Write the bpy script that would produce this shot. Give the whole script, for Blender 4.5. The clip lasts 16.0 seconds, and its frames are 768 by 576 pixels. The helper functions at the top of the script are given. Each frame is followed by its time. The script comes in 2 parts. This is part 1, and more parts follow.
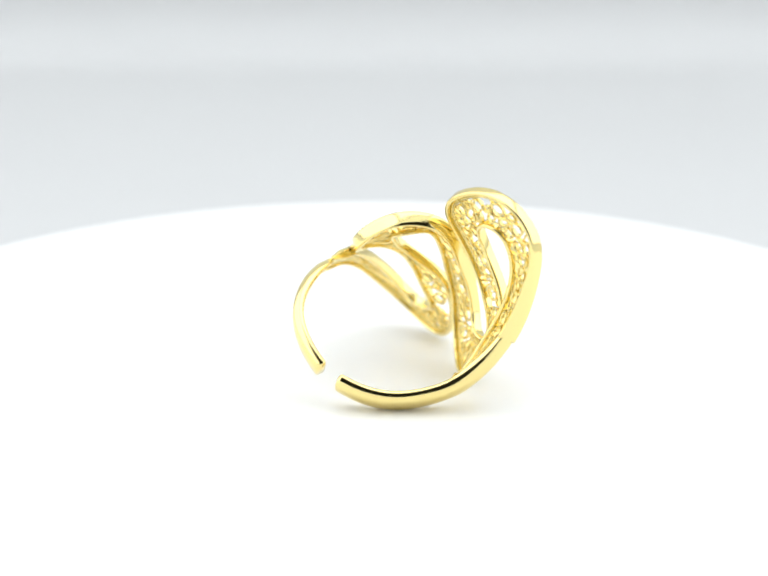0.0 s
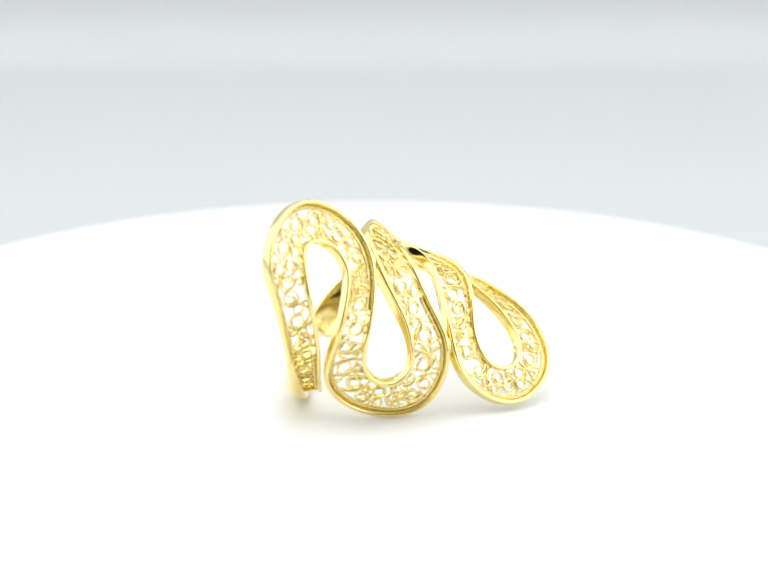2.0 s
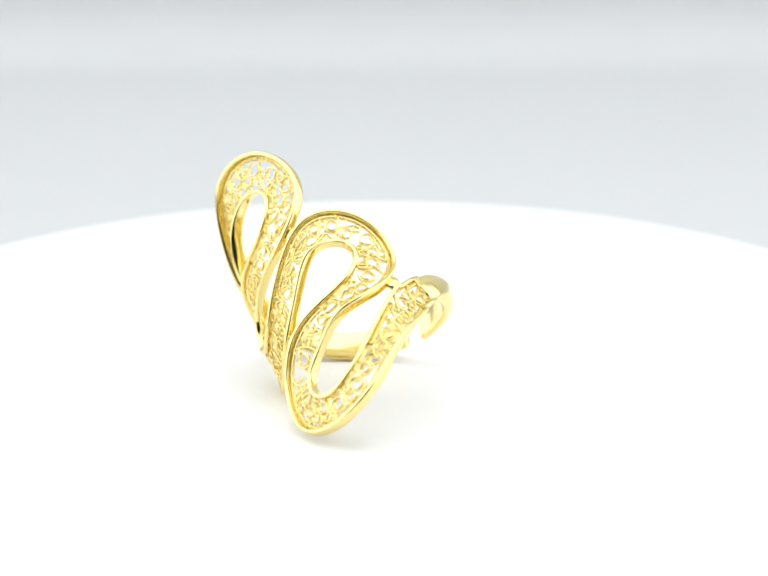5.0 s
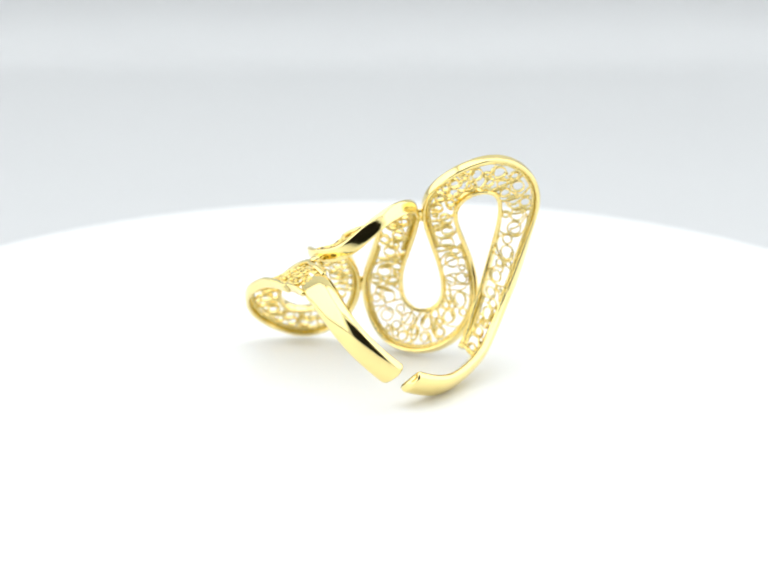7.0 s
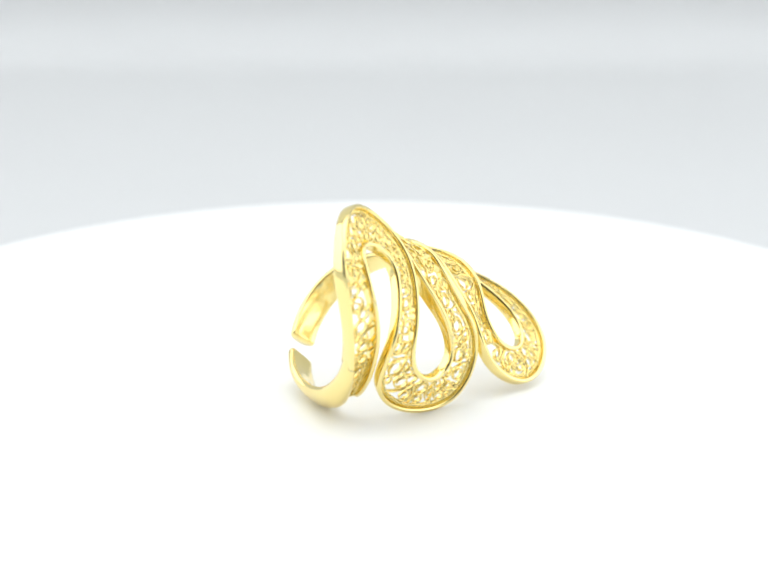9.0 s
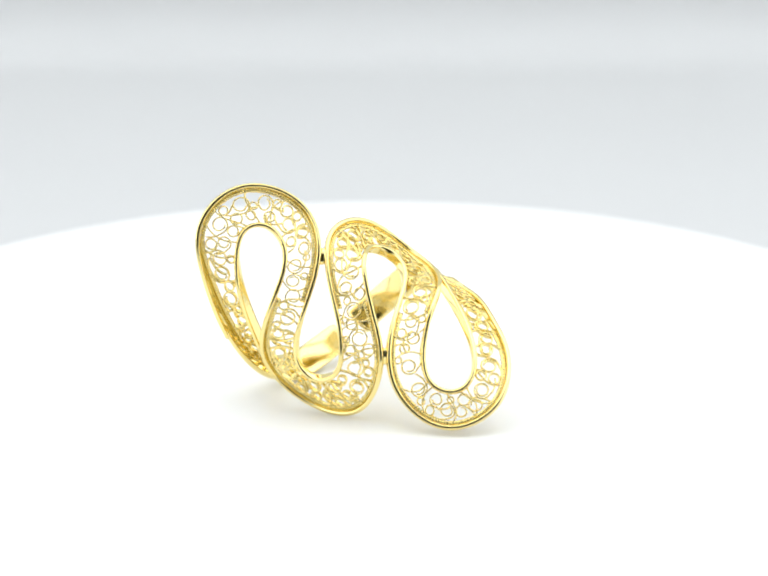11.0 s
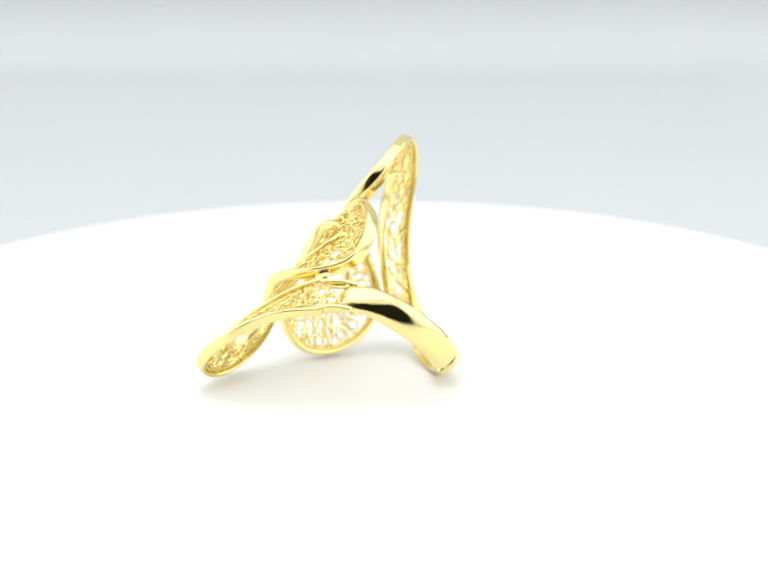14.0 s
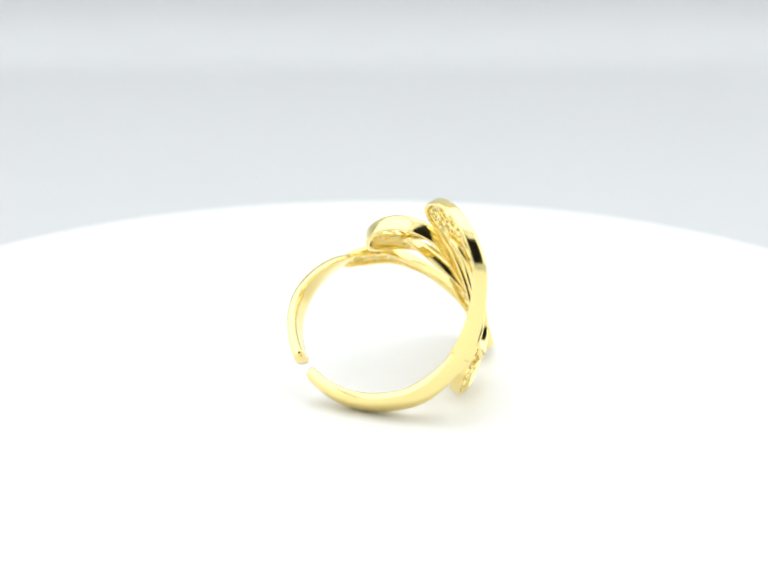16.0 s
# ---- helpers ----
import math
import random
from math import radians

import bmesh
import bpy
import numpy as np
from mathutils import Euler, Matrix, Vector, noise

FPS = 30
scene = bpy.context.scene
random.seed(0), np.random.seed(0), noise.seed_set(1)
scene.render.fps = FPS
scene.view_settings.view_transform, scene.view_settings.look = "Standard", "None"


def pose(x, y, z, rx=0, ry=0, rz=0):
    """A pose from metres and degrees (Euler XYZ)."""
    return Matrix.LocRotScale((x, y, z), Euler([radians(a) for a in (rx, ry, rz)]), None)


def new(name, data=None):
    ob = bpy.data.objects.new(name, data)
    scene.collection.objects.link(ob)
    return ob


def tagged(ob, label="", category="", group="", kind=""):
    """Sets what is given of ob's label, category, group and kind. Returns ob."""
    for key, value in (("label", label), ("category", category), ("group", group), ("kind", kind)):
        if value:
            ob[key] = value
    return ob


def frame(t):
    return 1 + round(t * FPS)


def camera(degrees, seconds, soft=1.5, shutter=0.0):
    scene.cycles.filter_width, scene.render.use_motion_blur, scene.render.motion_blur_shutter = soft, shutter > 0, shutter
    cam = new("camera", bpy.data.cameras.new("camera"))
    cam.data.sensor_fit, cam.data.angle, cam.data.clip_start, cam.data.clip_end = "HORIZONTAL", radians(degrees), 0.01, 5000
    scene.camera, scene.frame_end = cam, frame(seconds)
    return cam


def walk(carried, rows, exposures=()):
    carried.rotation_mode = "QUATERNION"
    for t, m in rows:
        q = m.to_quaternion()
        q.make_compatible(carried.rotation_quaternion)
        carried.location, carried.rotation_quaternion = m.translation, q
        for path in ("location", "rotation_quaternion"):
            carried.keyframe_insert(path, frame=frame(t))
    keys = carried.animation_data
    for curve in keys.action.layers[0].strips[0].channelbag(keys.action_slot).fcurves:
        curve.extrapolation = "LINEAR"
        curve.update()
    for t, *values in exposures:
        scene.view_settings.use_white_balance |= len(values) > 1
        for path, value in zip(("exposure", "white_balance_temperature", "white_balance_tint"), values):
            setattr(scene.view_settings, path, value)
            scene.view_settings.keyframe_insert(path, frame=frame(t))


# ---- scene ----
MM = 0.001
cam = camera(18.82, 16.0, soft=1.8)
STAND = pose(0, -0.280, 0.1081, 90 - 18.80, 0, -0.27) @ pose(0, 0, 0, 0, 0, -0.12)
cam.data.dof.use_dof = True
cam.data.dof.focus_distance, cam.data.dof.aperture_fstop = 0.290, 20.0
walk(cam, [(0.0, STAND), (16.0, STAND)])

# how far the turntable has turned: seconds, degrees
TURN = (
    (0, 0), (0.25, -15.2), (0.5, -30), (0.75, -46), (0.9, -55.6), (1, -60.5), (1.15, -65.4),
    (1.5, -75.7), (2, -90.6), (2.5, -105.4), (3, -120.3), (3.5, -135), (4, -150), (4.5, -164),
    (5, -178.8), (5.15, -183.3), (5.25, -187.4), (5.35, -193.4), (5.55, -206.5), (6, -237), (6.3, -258),
    (6.5, -271.2), (7, -304.8), (7.5, -339.8), (7.79, -360), (8.04, -375.2), (8.29, -390), (8.54, -406),
    (8.69, -415.6), (8.79, -420.5), (8.94, -425.4), (9.29, -435.7), (9.79, -450.6), (10.29, -465.4), (10.79, -480.3),
    (11.29, -495), (11.79, -510), (12.29, -524), (12.79, -538.8), (12.94, -543.3), (13.04, -547.4), (13.14, -553.4),
    (13.34, -566.5), (13.79, -597), (14.09, -618), (14.29, -631.2), (14.79, -664.8), (15.29, -699.8), (15.58, -720),
    (15.83, -735.2), (16, -745.3),
)

# ---- light: a light box, lit by its roof panel and two added side lamps ----
world = bpy.data.worlds.new("room")
world.use_nodes = True
world.node_tree.nodes["Background"].inputs["Color"].default_value = (0.9, 0.95, 1.0, 1)
world.node_tree.nodes["Background"].inputs["Strength"].default_value = 0.10
scene.world = world
scene.view_settings.exposure = 0.14


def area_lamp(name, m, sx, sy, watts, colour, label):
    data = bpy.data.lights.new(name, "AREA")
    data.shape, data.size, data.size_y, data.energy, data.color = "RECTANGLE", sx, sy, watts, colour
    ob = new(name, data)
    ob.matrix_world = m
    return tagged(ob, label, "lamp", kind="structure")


area_lamp("roof_light", pose(0, 0.0, 0.555), 0.60, 0.54, 1.25, (0.96, 0.985, 1.0), "white lamp panel in the light box roof")
# unseen lamps added at both sides to soften the ring's shadows
area_lamp("side_light", pose(-0.318, -0.02, 0.24, 0, -90, 0), 0.50, 0.54, 0.90, (0.96, 0.985, 1.0), "unseen white diffused lamp panel added at the light box side wall")
area_lamp("side_light", pose(0.318, -0.02, 0.24, 0, 90, 0), 0.50, 0.54, 0.90, (0.96, 0.985, 1.0), "unseen white diffused lamp panel added at the light box side wall")


# ---- materials ----
def material(name, colour, rough, metal=0.0, vary=0.03, scale=40.0, bump=0.02, spec=0.5):
    m = bpy.data.materials.new(name)
    m.use_nodes = True
    nt = m.node_tree
    b = nt.nodes["Principled BSDF"]
    b.inputs["Metallic"].default_value = metal
    b.inputs["Specular IOR Level"].default_value = spec
    co = nt.nodes.new("ShaderNodeTexCoord")
    n1 = nt.nodes.new("ShaderNodeTexNoise")
    n1.inputs["Scale"].default_value, n1.inputs["Detail"].default_value = scale, 5.0
    n2 = nt.nodes.new("ShaderNodeTexNoise")
    n2.inputs["Scale"].default_value, n2.inputs["Detail"].default_value = scale * 14, 3.0
    nt.links.new(co.outputs["Object"], n1.inputs["Vector"])
    nt.links.new(co.outputs["Object"], n2.inputs["Vector"])
    ramp = nt.nodes.new("ShaderNodeMix")
    ramp.data_type = "RGBA"
    ramp.inputs[6].default_value = (*[c * (1 - vary) for c in colour], 1)
    ramp.inputs[7].default_value = (*[min(1, c * (1 + vary)) for c in colour], 1)
    nt.links.new(n1.outputs["Fac"], ramp.inputs[0])
    nt.links.new(ramp.outputs[2], b.inputs["Base Color"])
    mr = nt.nodes.new("ShaderNodeMapRange")
    mr.inputs["To Min"].default_value, mr.inputs["To Max"].default_value = rough * 0.75, rough * 1.25
    nt.links.new(n2.outputs["Fac"], mr.inputs["Value"])
    nt.links.new(mr.outputs["Result"], b.inputs["Roughness"])
    bp = nt.nodes.new("ShaderNodeBump")
    bp.inputs["Strength"].default_value, bp.inputs["Distance"].default_value = bump, 0.0002
    nt.links.new(n2.outputs["Fac"], bp.inputs["Height"])
    nt.links.new(bp.outputs["Normal"], b.inputs["Normal"])
    return m


GOLD = material("polished_gold", (0.925, 0.765, 0.325), 0.10, 1.0, 0.02, 300.0, 0.05)
WIRE = material("gold_wire", (0.90, 0.74, 0.31), 0.14, 1.0, 0.06, 500.0, 0.12)
DISC = material("white_acrylic", (0.905, 0.907, 0.90), 0.35, 0.0, 0.01, 30.0, 0.02)
CLOTH = material("white_backdrop_sheet", (0.625, 0.63, 0.63), 0.8, 0.0, 0.015, 8.0, 0.1, 0.2)
WALLS = material("white_box_lining", (0.78, 0.79, 0.80), 0.7, 0.0, 0.02, 10.0, 0.1, 0.3)
DARK = material("dark_room_wall", (0.11, 0.105, 0.10), 0.8, 0.0, 0.1, 3.0, 0.1, 0.3)


# ---- helpers for building ----
def part(name, bm, mat, parent=None, label="", smooth=True):
    me = bpy.data.meshes.new(name)
    bmesh.ops.recalc_face_normals(bm, faces=bm.faces)
    bm.to_mesh(me)
    bm.free()
    me.materials.append(mat)
    if smooth:
        me.shade_smooth()
    ob = new(name, me)
    if parent is not None:
        ob.parent = parent
    return tagged(ob, label)


def spline(ctrl, s):
    """Points of a uniform cubic B-spline at s in 0..1."""
    c = np.array(ctrl, float)
    n = len(c)
    x = np.asarray(s, float) * (n - 3)
    i = np.clip(x.astype(int), 0, n - 4)
    f = (x - i)[:, None]
    return ((1 - f) ** 3 * c[i] + (3 * f ** 3 - 6 * f ** 2 + 4) * c[i + 1]
            + (-3 * f ** 3 + 3 * f ** 2 + 3 * f + 1) * c[i + 2] + f ** 3 * c[i + 3]) / 6


def unit(v):
    return v / (np.linalg.norm(v, axis=-1, keepdims=True) + 1e-12)


def sweep(bm, pts, a, b, profile):
    """Sweeps a closed profile [(x, y)] along pts, x along a and y along b, with capped ends."""
    rings = []
    for k, p in enumerate(pts):
        rings.append([bm.verts.new((p + a[k] * x + b[k] * y) * MM) for x, y in profile])
    m = len(profile)
    for r0, r1 in zip(rings, rings[1:]):
        for j in range(m):
            bm.faces.new((r0[j], r0[(j + 1) % m], r1[(j + 1) % m], r1[j]))
    bm.faces.new(rings[0][::-1])
    bm.faces.new(rings[-1])


def rounded(w, h, n=12, power=3.0):
    """A rounded bar's profile, w wide and h high."""
    out = []
    for k in range(n):
        t = 2 * math.pi * (k + 0.5) / n
        c, s = math.cos(t), math.sin(t)
        out.append((w / 2 * math.copysign(abs(c) ** (2 / power), c), h / 2 * math.copysign(abs(s) ** (2 / power), s)))
    return out


# ---- the light box ----
def light_box():
    bm = bmesh.new()   # floor sheet that sweeps up into the back wall
    prof = [(-0.30, -0.030), (0.0, -0.030), (0.20, -0.030)]
    r, yb = 0.015, 0.312
    for k in range(13):
        t = math.pi / 2 * k / 12
        prof.append((yb - r + r * math.sin(t), -0.030 + r - r * math.cos(t)))
    prof += [(yb, 0.2), (yb, 0.55)]
    up = [[bm.verts.new((x, y, z)) for y, z in prof] for x in (-0.32, 0.32)]
    lo = [[bm.verts.new((x, y + 0.003, z - 0.003)) for y, z in prof] for x in (-0.32, 0.32)]
    for k in range(len(prof) - 1):
        bm.faces.new((up[0][k], up[1][k], up[1][k + 1], up[0][k + 1]))
        bm.faces.new((lo[0][k], lo[0][k + 1], lo[1][k + 1], lo[1][k]))
    tagged(part("backdrop", bm, CLOTH), "plain white sheet curving up behind the turntable", "backdrop", kind="structure")

    def slab(name, x0, x1, y0, y1, z0, z1, mat, label):
        bm = bmesh.new()
        bmesh.ops.create_cube(bm, size=1.0, matrix=Matrix.LocRotScale(((x0 + x1) / 2, (y0 + y1) / 2, (z0 + z1) / 2), None, (x1 - x0, y1 - y0, z1 - z0)))
        tagged(part(name, bm, mat, smooth=False), label, "wall", kind="structure")
    slab("wall_west", -0.33, -0.322, -0.30, 0.34, -0.04, 0.56, WALLS, "white side wall of the light box")
    slab("wall_east", 0.322, 0.33, -0.30, 0.34, -0.04, 0.56, WALLS, "white side wall of the light box")
    slab("ceiling", -0.33, 0.33, -0.30, 0.34, 0.561, 0.57, WALLS, "white roof of the light box")
    # unseen flap added to bounce light back; the gold mirrors its dark opening
    for x0, x1, z0, z1 in ((-0.33, -0.22, -0.04, 0.56), (0.22, 0.33, -0.04, 0.56), (-0.22, 0.22, 0.36, 0.56), (-0.22, 0.22, -0.04, -0.02)):
        slab("wall_front", x0, x1, -0.312, -0.304, z0, z1, WALLS, "unseen white flap added at the light box front, with a camera opening")
    slab("floor", -1.2, 1.2, -1.5, 0.40, -0.06, -0.042, DARK, "dark table top under the light box")
    slab("wall_south", -1.2, 1.2, -1.52, -1.5, -0.06, 1.6, DARK, "dim wall of the room")


def turntable():
    base = tagged(new("turntable"), "round white motorised turntable with a smooth top", "turntable")
    bm = bmesh.new()
    prof = [(0.0, 0.0)]
    R = 84.0
    for k in range(7):
        t = math.pi / 2 * k / 6
        prof.append((R - 2.5 + 2.5 * math.sin(t), -2.5 + 2.5 * math.cos(t)))
    prof += [(R, -5.0), (R - 1, -6.0), (0.0, -6.0)]
    lathe(bm, prof, 128)
    part("plate", bm, DISC, base, "glossy white round plate")
    bm = bmesh.new()
    lathe(bm, [(0.0, -6.2), (70.0, -6.2), (72.0, -8.0), (74.0, -29.0), (73.0, -30.0), (0.0, -30.0)], 96)
    part("base", bm, WALLS, base, "white plastic drum under the plate")
    return base


def lathe(bm, prof, n):
    rings = []
    for r, z in prof:
        if r < 1e-6:
            rings.append([bm.verts.new((0, 0, z * MM))])
        else:
            rings.append([bm.verts.new((r * MM * math.cos(2 * math.pi * k / n), r * MM * math.sin(2 * math.pi * k / n), z * MM)) for k in range(n)])
    for a, b in zip(rings, rings[1:]):
        for k in range(n):
            q = [a[k % len(a)], a[(k + 1) % len(a)], b[(k + 1) % len(b)], b[k % len(b)]]
            q = [v for i, v in enumerate(q) if v not in q[:i]]
            if len(q) > 2:
                bm.faces.new(q)


# ---- the ring: a filigree ribbon that winds in four bends round the finger, and an open shank ----
# control polygons of the ribbon's two edges, millimetres from the turntable's centre
EDGE_L = (
    (2.66, -0.91, -4.88), (5.51, -9.36, -0.31), (10.31, -9.87, 3.29), (14.45, -9.96, 7.04), (17.27, -10.53, 11.63),
    (19.13, -11.60, 17.24), (20.34, -13.14, 23.85), (14.70, -10.03, 29.52), (8.33, -4.42, 26.20), (10.42, 0.17, 21.01),
    (13.64, -0.06, 15.04), (14.66, -1.00, 11.07), (14.93, -1.29, 7.13), (14.41, 0.96, 4.95), (13.36, 3.45, 5.40),
    (13.31, 5.06, 7.47), (12.73, 4.22, 12.41), (11.93, 2.27, 15.66), (9.29, -1.36, 22.88), (1.07, -0.61, 22.80),
    (-3.51, 2.82, 17.06), (-0.84, 10.48, 16.12), (4.67, 12.46, 14.31), (6.46, 11.90, 9.67), (8.33, 13.61, 5.67),
    (7.48, 16.55, 4.24), (5.49, 18.54, 4.99), (3.21, 18.09, 7.84), (1.00, 15.04, 11.07), (-1.09, 10.69, 14.15),
    (-3.09, 6.75, 15.85), (-5.43, 3.14, 16.70),
)
EDGE_R = (
    (0.02, -6.37, -1.51), (6.27, -6.55, 0.87), (11.65, -6.66, 3.69), (14.69, -6.75, 8.76), (17.16, -6.82, 13.55),
    (17.82, -7.86, 18.32), (16.52, -8.70, 22.38), (14.57, -7.92, 23.79), (12.97, -5.59, 23.21), (13.61, -2.97, 20.47),
    (15.22, -3.18, 16.63), (17.24, -4.53, 11.53), (14.52, -6.70, 5.54), (11.69, -1.87, 0.27), (11.19, 6.96, -0.16),
    (11.03, 10.04, 8.48), (9.81, 7.06, 13.05), (8.83, 4.84, 18.21), (7.00, 3.63, 19.99), (3.47, 1.94, 19.67),
    (2.03, 4.68, 18.77), (2.90, 7.33, 16.88), (5.72, 8.36, 14.18), (10.14, 9.31, 10.89), (11.24, 10.48, 4.28),
    (9.55, 17.48, -0.77), (4.57, 23.23, 2.93), (-0.36, 20.82, 8.13), (-2.16, 16.71, 10.82), (-4.45, 13.29, 12.51),
    (-6.62, 8.02, 12.81), (-9.37, 3.22, 13.07),
)
# the shank's two arms, from the ribbon's ends to the gap
ARM_BACK = (
    (2.78, 14.90, 12.92), (-3.49, 9.15, 15.08), (-6.9, 4.08, 14.7), (-9.1, 0.43, 12.7), (-10.0, -2.55, 10.2),
    (-8.98, -5.63, 7.18), (-6.36, -8.19, 3.86), (-1.63, -9.06, 0.42),
)
ARM_FRONT = (
    (17.31, -2.43, 11.06), (14.75, -6.91, 7.00), (12.03, -9.52, 3.98), (8.37, -10.00, 2.00), (4.17, -9.66, 0.72),
    (-0.45, -10.15, 1.20), (-4.92, -8.95, 3.15), (-9.35, -5.15, 6.20),
)
FINGER = np.array((0.02, -0.70, 0.71))


def ribbon(u):
    """Both edges, the way along, across and the normal of the ribbon at u in 0..1."""
    e = 1e-3
    l, r = spline(EDGE_L, u), spline(EDGE_R, u)
    mid = lambda v: (spline(EDGE_L, np.clip(v, 0, 1)) + spline(EDGE_R, np.clip(v, 0, 1))) / 2
    along = unit(mid(np.asarray(u) + e) - mid(np.asarray(u) - e))
    across = unit(r - l)
    return l, r, along, across, unit(np.cross(along, across))


def tube(bm, pts, normal, w, h, n=8):
    t = unit(np.gradient(pts, axis=0))
    side = unit(np.cross(t, normal))
    sweep(bm, pts, side, normal, rounded(w, h, n, 5.0))


RIM_END = 0.10   # where the ribbon's outer rim turns into the front arm
FILLED = 4.5   # millimetres of the back arm that still hold filigree
# section of the shank: a flat inside with eased corners under a domed outside
D_BAND = ([(0.5 * math.copysign(abs(math.cos(k * math.pi / 14)) ** 0.75, math.cos(k * math.pi / 14)), -0.3 + 0.8 * math.sin(k * math.pi / 14)) for k in range(15)]
          + [(-0.475, -0.43), (-0.42, -0.48), (-0.15, -0.5), (0.15, -0.5), (0.42, -0.48), (0.475, -0.43)])


def bow(p0, d0, p1, d1, pull, count):
    """A smooth curve from p0, leaving along d0, to p1, arriving along d1."""
    h = np.linspace(0, 1, count)[:, None]
    return (p0 * (2 * h ** 3 - 3 * h ** 2 + 1) + d0 * pull * (h ** 3 - 2 * h ** 2 + h)
            + p1 * (3 * h ** 2 - 2 * h ** 3) + d1 * pull * (h ** 3 - h ** 2))


def smooth(x):
    x = np.clip(x, 0, 1)
    return x * x * (3 - 2 * x)


def shank(path, turn, first, settle, grow):
    """Middle line, side, outward normal, width and running length of one arm of the shank: it starts first millimetres
    wide with its side along turn, and lies square to the finger after settle and is full wide after grow millimetres."""
    run = np.append(0, np.cumsum(np.linalg.norm(np.diff(path, axis=0), axis=1)))
    even = np.linspace(0, run[-1], 150)
    pick = lambda a: np.stack([np.interp(even, run, a[:, j]) for j in range(3)], 1)
    pts, turn = pick(path), pick(turn)
    for _ in range(160):
        pts[1:-1] = pts[1:-1] * 0.5 + (pts[:-2] + pts[2:]) * 0.25
    t = unit(np.gradient(pts, axis=0))
    ease = smooth(even / settle)[:, None]
    b = unit(turn * np.sign(turn @ FINGER)[:, None] * (1 - ease) + FINGER * ease)
    b = unit(b - t * (b * t).sum(1)[:, None] * ease)
    n = unit(np.cross(t, b))
    if ((pts - np.array((0.5, 0.5, 9.0))) * n).sum() < 0:
        n = -n
    return pts, b, n, first + (3.9 - first) * smooth(even / grow), even


def back_arm():
    """Leaves the ribbon's end across its whole width."""
    le, re, go, ac, _ = ribbon(np.array([0.992]))
    arm, p0 = spline(ARM_BACK, np.linspace(0.10, 0.962, 120)), (le + re)[0] / 2
    k = int(np.argmax(np.linalg.norm(arm - p0, axis=1) > 6.5))
    path = np.concatenate([bow(p0, go[0], arm[k], unit(arm[k + 1] - arm[k - 1]), 5.0, 30)[:-1], arm[k:]])
    return shank(path, np.repeat(ac, len(path), 0), np.linalg.norm(re - le) - 0.2, 14.0, 7.0)


def front_arm():
    """Grows out of the ribbon's outer rim, which it follows down to the ribbon's end."""
    v = np.linspace(RIM_END, 0.036, 30)
    rim, _, _, _, no = ribbon(v)
    rim = rim - no * 0.5
    arm = spline(ARM_FRONT, np.linspace(0.2, 0.985, 120))
    far = np.linalg.norm(arm - rim[-1], axis=1)
    k = int(np.argmin(far)) + int(np.argmax(far[int(np.argmin(far)):] > 3.5))
    path = np.concatenate([rim, bow(rim[-1], unit(rim[-1] - rim[-3]), arm[k], unit(arm[k + 1] - arm[k - 1]), 3.0, 20)[1:-1], arm[k:]])
    return shank(path, np.concatenate([no, np.repeat(no[-1:], len(path) - 30, 0)]), 2.1, 14.0, 17.0)


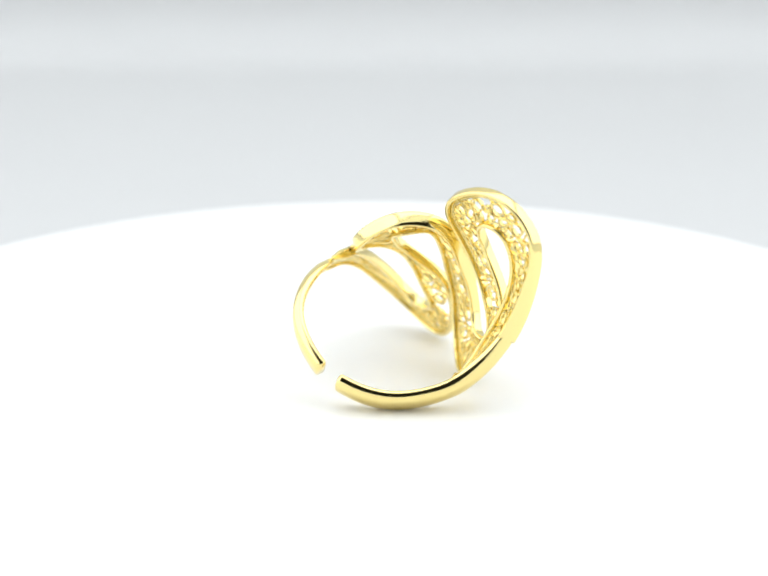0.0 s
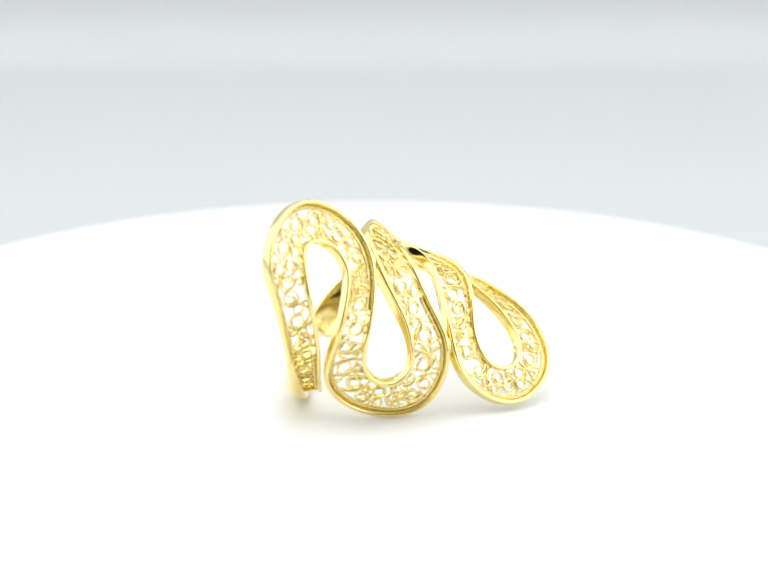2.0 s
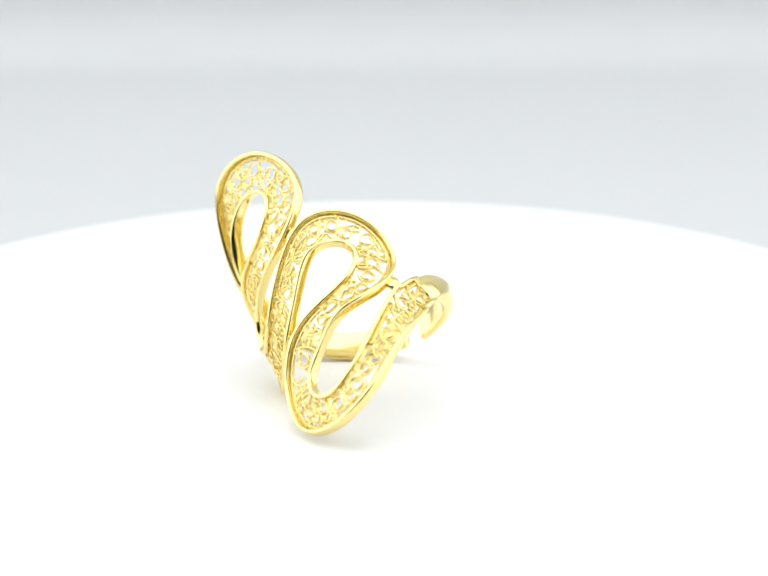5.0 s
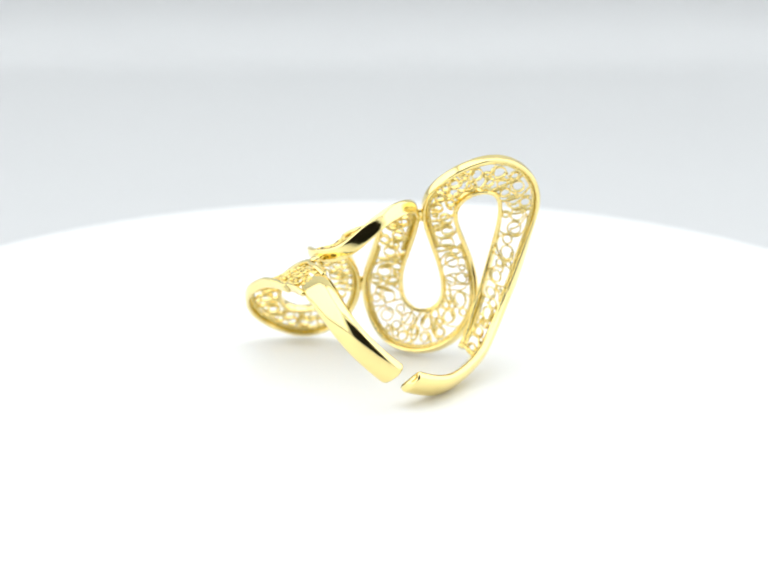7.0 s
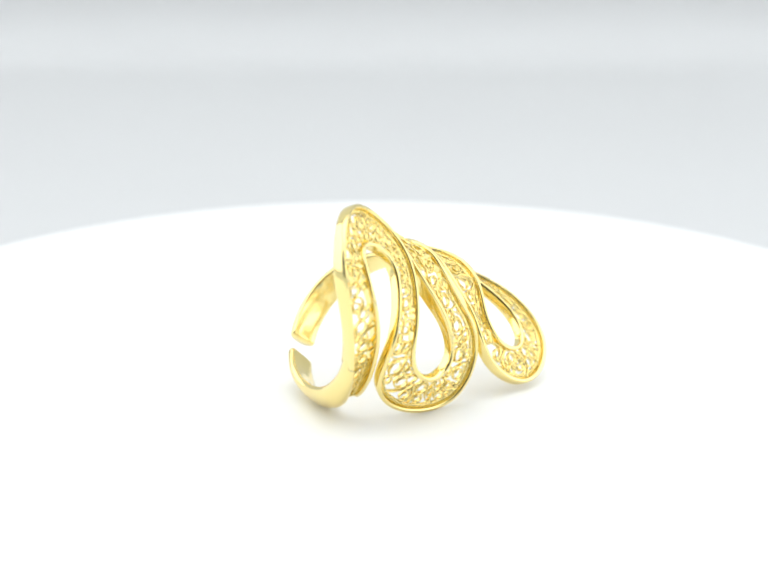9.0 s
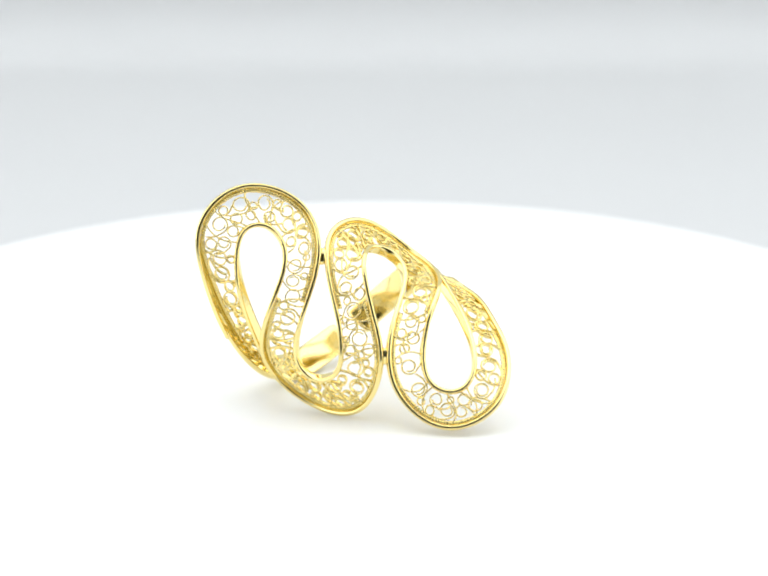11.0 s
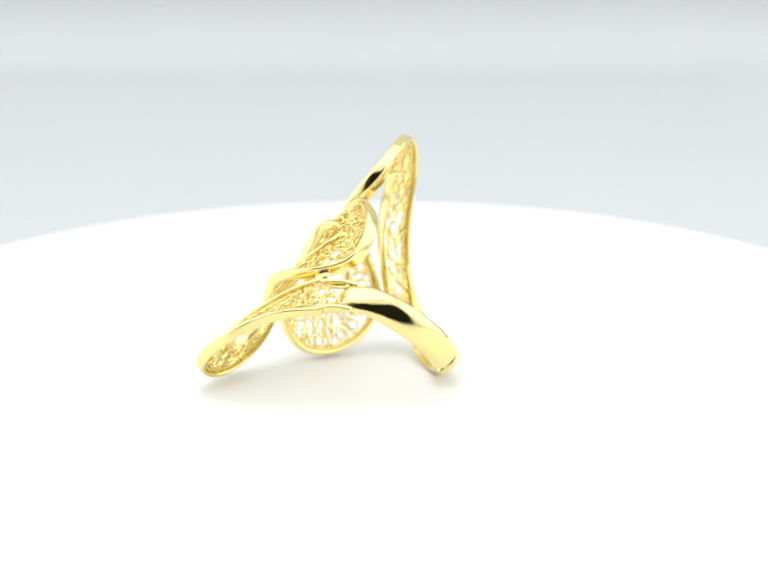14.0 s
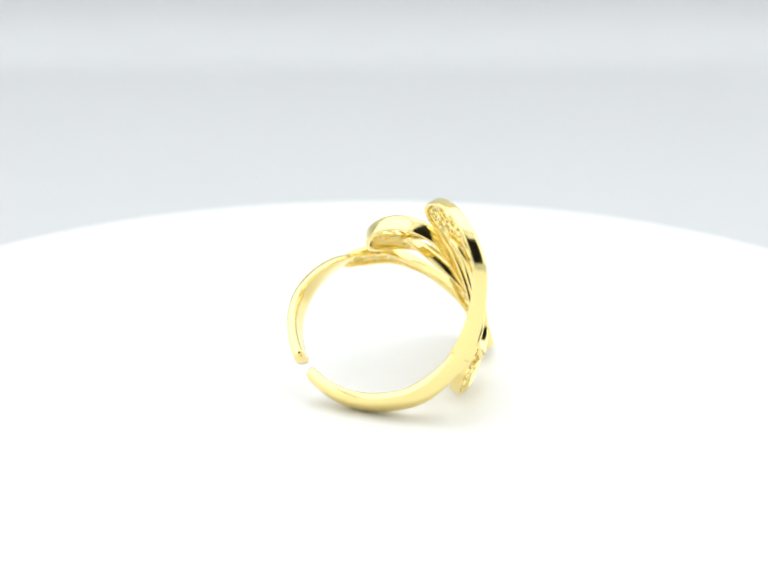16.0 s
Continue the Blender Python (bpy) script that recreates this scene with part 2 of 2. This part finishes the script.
def filigree_ring():
    ring = tagged(new("filigree_ring"), "open gold ring with a winding filigree ribbon, standing on the turntable", "ring")
    u = np.linspace(0.026, 0.992, 420)
    l, r, along, across, nor = ribbon(u)
    back, front = back_arm(), front_arm()
    # the filigree runs on over the first millimetres of the back arm
    pts, b, n, wide, run = back
    on = np.where((run > 0.25) & (run < FILLED))[0]
    half = (b * ((wide - 0.5) / 2)[:, None])[on]
    if half[0] @ across[-1] < 0:
        half = -half
    l, r = np.concatenate([l, pts[on] - half]), np.concatenate([r, pts[on] + half])
    nor = np.concatenate([nor, n[on] * (1 if n[on[0]] @ nor[-1] > 0 else -1)])
    u = np.append(u, 0.992 + (u[1] - u[0]) * np.arange(1, len(on) + 1))
    along, across = unit(np.gradient((l + r) / 2, axis=0)), unit(r - l)

    def lay(v):
        pick = lambda a: np.stack([np.interp(v, u, a[:, j]) for j in range(3)], 1)
        return pick(l), pick(r), unit(pick(along)), unit(pick(across)), unit(pick(nor))

    ends = np.minimum(np.arange(len(u)), np.arange(len(u))[::-1])
    for edge in (l, r):
        keep = u > RIM_END - 0.012 if edge is l else u > 0
        low = (0.35 + 0.65 * np.clip(ends / 14, 0, 1))[keep][:, None]
        # the rim is a taller band where it runs down to the front arm and round the middle bend
        tall = smooth((0.22 - u[keep]) / 0.16) * (1.0 if edge is l else 0.5)
        bend = 0.55 * smooth((0.11 - np.abs(u[keep] - 0.60)) / 0.06) * (edge is l)
        shift, tall = (0.6 * bend - 0.5 * tall)[:, None], (tall + bend)[:, None]
        # and lower in the tight inner turn of the second bend
        slim = 1 - (0.4 * smooth((0.06 - np.abs(u[keep] - 0.385)) / 0.05) * (edge is l))[:, None]
        e, n = edge[keep], nor[keep]
        bm = bmesh.new()
        sweep(bm, e + n * shift, unit(np.cross(unit(np.gradient(e, axis=0)), n)), n * low * slim * (1 + 0.8 * tall), rounded(0.62, 1.4, 16, 3.6))
        part("rim", bm, GOLD, ring, "smooth polished gold rim of the ribbon")
    # the ribbon's lower end is closed by a thin bar
    g = np.linspace(0, 1, 10)[:, None]
    bm = bmesh.new()
    tube(bm, l[1] * (1 - g) + r[1] * g, np.repeat(nor[1:2], 10, 0), 0.4, 0.9, 10)
    part("end_bar", bm, GOLD, ring)
    # scrolls: curls of many sizes packed side by side between the rims, each a small spiral with a tail
    mid = (l + r) / 2
    length = np.append(0, np.cumsum(np.linalg.norm(np.diff(mid, axis=0), axis=1)))
    wide_at = np.linalg.norm(r - l, axis=1)
    speed_l = np.linalg.norm(np.gradient(l, axis=0), axis=1)
    speed_r = np.linalg.norm(np.gradient(r, axis=0), axis=1)
    outer_l = np.convolve(speed_l - speed_r, np.ones(25) / 25, "same") > 0
    rnd = random.Random(11)

    def strip(s):
        """Across the ribbon at s millimetres along it: width and the free channel between rim and milled wire."""
        w = float(np.interp(s, length, wide_at))
        left = bool(outer_l[min(len(u) - 1, int(np.searchsorted(length, s)))])
        return w, -w / 2 + (0.78 if left else 0.36), w / 2 - (0.36 if left else 0.78)

    def stretch(s, y):
        """How much longer the ribbon is at y across than along its middle."""
        k = min(len(u) - 1, int(np.searchsorted(length, s)))
        f = y / wide_at[k] + 0.5
        return max(0.35, 2 * (speed_l[k] * (1 - f) + speed_r[k] * f) / (speed_l[k] + speed_r[k]))

    def wire(s, y, lift, w, h):
        s = np.clip(s, 0.05, length[-1] - 0.05)
        ll, rr, _, _, nn = lay(np.interp(s, length, u))
        v = np.clip(y / np.interp(s, length, wide_at) + 0.5, 0.05, 0.95)[:, None]
        bm = bmesh.new()
        tube(bm, ll * (1 - v) + rr * v + nn * lift, nn, w, h, 10)
        return bm

    curls = []
    for size, tries in ((1.1, 160), (0.95, 500), (0.82, 900), (0.66, 900), (0.46, 350)):
        for _ in range(tries):
            rad = size * rnd.uniform(0.9, 1.08)
            s = rnd.uniform(0.7, length[-1] - 0.6)
            w, lo, hi = strip(s)
            if hi - lo < 2 * rad - 0.1:
                continue
            y = rnd.uniform(lo + rad - 0.1, hi - rad + 0.1)
            k = stretch(s, y)
            if all(((s - c[0]) * (k + c[3]) / 2) ** 2 + (y - c[1]) ** 2 > (0.88 * (rad + c[2])) ** 2 for c in curls if abs(c[0] - s) < 6):
                curls.append((s, y, rad, k))
    for s, y, rad, k in curls:
        big = rad > 0.6
        turns = rnd.uniform(1.15, 1.5) if rad > 0.85 else rnd.uniform(1.0, 1.2) if big else 1.0
        th = np.linspace(0, 1, 30 if big else 18)
        rr = rad * (1 - (0.42 if rad > 0.85 else 0.2 if big else 0.08) * (1 - th) ** 0.85)
        hand = rnd.choice((-1, 1))
        ang = rnd.uniform(0, 2 * math.pi) + hand * 2 * math.pi * turns * th
        x, yy = rr * np.cos(ang), rr * np.sin(ang)
        if big:   # the tail opens outwards to the neighbouring curl
            g = np.linspace(0.12, 1, 8)
            a2, r2 = ang[-1] + hand * g * 1.2, rad * (1 + 0.95 * g ** 1.6)
            x, yy = np.append(x, r2 * np.cos(a2)), np.append(yy, r2 * np.sin(a2))
        squeeze = rnd.uniform(0.88, 1.08)
        bm = wire(s + x * squeeze / k, y + yy, rnd.uniform(-0.1, 0.1), 0.2, 0.55)
        part("scroll", bm, WIRE, ring)
    # longer bowed strands from rim to rim
    pos = 2.2
    while pos < length[-1] - 2:
        w = strip(pos)[0]
        g = np.linspace(-1, 1, 22)
        bow, lean = rnd.uniform(0.5, 1.3) * rnd.choice((-1, 1)), rnd.uniform(-0.9, 0.9)
        part("strand", wire(pos + bow * (1 - g * g) + lean * g, g * (w / 2 - 0.25), 0.0, 0.19, 0.5), WIRE, ring)
        pos += rnd.uniform(1.9, 3.6)
    # milled wire inside the outer rim of each bend
    start = 0
    for k in range(1, len(u) + 1):
        if k == len(u) or outer_l[k] != outer_l[start]:
            if k - start > 12:
                q = np.linspace(u[start], u[k - 1], 1500)
                ll, rr, tt, aa, nn = lay(q)
                base = ll + aa * 0.58 if outer_l[start] else rr - aa * 0.58
                run = np.append(0, np.cumsum(np.linalg.norm(np.diff(base, axis=0), axis=1)))
                q2 = np.interp(np.linspace(0, run[-1], int(run[-1] / 0.06)), run, np.linspace(0, 1, len(run)))
                pick = lambda arr: np.stack([np.interp(q2, np.linspace(0, 1, len(run)), arr[:, j]) for j in range(3)], 1)
                base, aa, nn = pick(base), unit(pick(aa)), unit(pick(nn))
                ph = np.arange(len(base)) * 0.06 / 0.36 * 2 * math.pi
                pts = base + aa * (0.25 * np.cos(ph))[:, None] + nn * (0.2 * np.sin(ph))[:, None]
                bm = bmesh.new()
                tube(bm, pts, nn, 0.21, 0.21, 5)
                tube(bm, base[::6], nn[::6], 0.5, 0.36, 8)
                part("milled_wire", bm, WIRE, ring, "finely coiled gold wire along the rim")
            start = k
    # shank arms: as wide as the ribbon where they leave it, then narrower, flat inside and cut square at the end
    for (pts, b, n, wide, run), start, root in ((back, FILLED - 1.3, 1.05), (front, 0.0, 0.7)):
        on = run >= start
        pts, b, n, wide, run = pts[on], b[on], n[on], wide[on], run[on] - start
        left = run[-1] - run
        cut = (0.86 + 0.14 * np.sqrt(np.clip(left / 0.35, 0, 1))) * (0.76 + 0.24 * smooth(run / 2.6))
        thick = root + (1.5 - root) * np.clip(run / (5.0 if root > 1 else 11.0), 0, 1)
        thick = thick * (0.75 + 0.25 * np.sqrt(np.clip(run / 0.8, 0, 1)))
        bm = bmesh.new()
        sweep(bm, pts, b * (wide * cut)[:, None], n * (thick * cut)[:, None], D_BAND)
        for k in range(6 if root > 1 else 0):   # lumps of solder along the seam
            x = Matrix.Translation(Vector(pts[0] + b[0] * wide[0] * rnd.uniform(-0.4, 0.4) + n[0] * rnd.uniform(-0.3, 0.3)) * MM)
            bmesh.ops.create_uvsphere(bm, u_segments=8, v_segments=6, radius=rnd.uniform(0.2, 0.38) * MM, matrix=x)
        part("shank_arm", bm, GOLD, ring, "smooth polished gold shank arm with a square-cut end")
    # solder beads where neighbouring bends touch
    for edge, (a0, a1), (b0, b1) in ((l, (0.15, 0.30), (0.50, 0.62)), (r, (0.40, 0.55), (0.62, 0.78)), (l, (0.62, 0.74), (0.94, 1.02))):
        ia, ib = np.where((u > a0) & (u < a1))[0], np.where((u > b0) & (u < b1))[0]
        gap = np.linalg.norm(edge[ia][:, None] - edge[ib][None], axis=2)
        i, j = np.unravel_index(gap.argmin(), gap.shape)
        i, j = ia[i], ib[j]
        mid = (edge[i] + edge[j]) / 2
        turn = Matrix((along[i], across[i], nor[i])).transposed().to_4x4()
        bm = bmesh.new()
        bmesh.ops.create_uvsphere(bm, u_segments=14, v_segments=9, radius=1.0,
                                  matrix=Matrix.Translation(Vector(mid * MM)) @ turn @ Matrix.Diagonal((1.1 * MM, max(0.3, gap.min() / 2 + 0.1) * MM, 0.45 * MM, 1)))
        part("solder_bead", bm, GOLD, ring, "small gold solder bead joining two bends")
    return ring


light_box()
TABLE = turntable()
RING = filigree_ring()


def motions():
    rows = [(t, pose(0, 0, 0, 0, 0, d)) for t, d in TURN]
    walk(TABLE, [(t, pose(0, 0, -0.0003, 0, 0, d)) for t, d in TURN])
    walk(RING, rows)


motions()
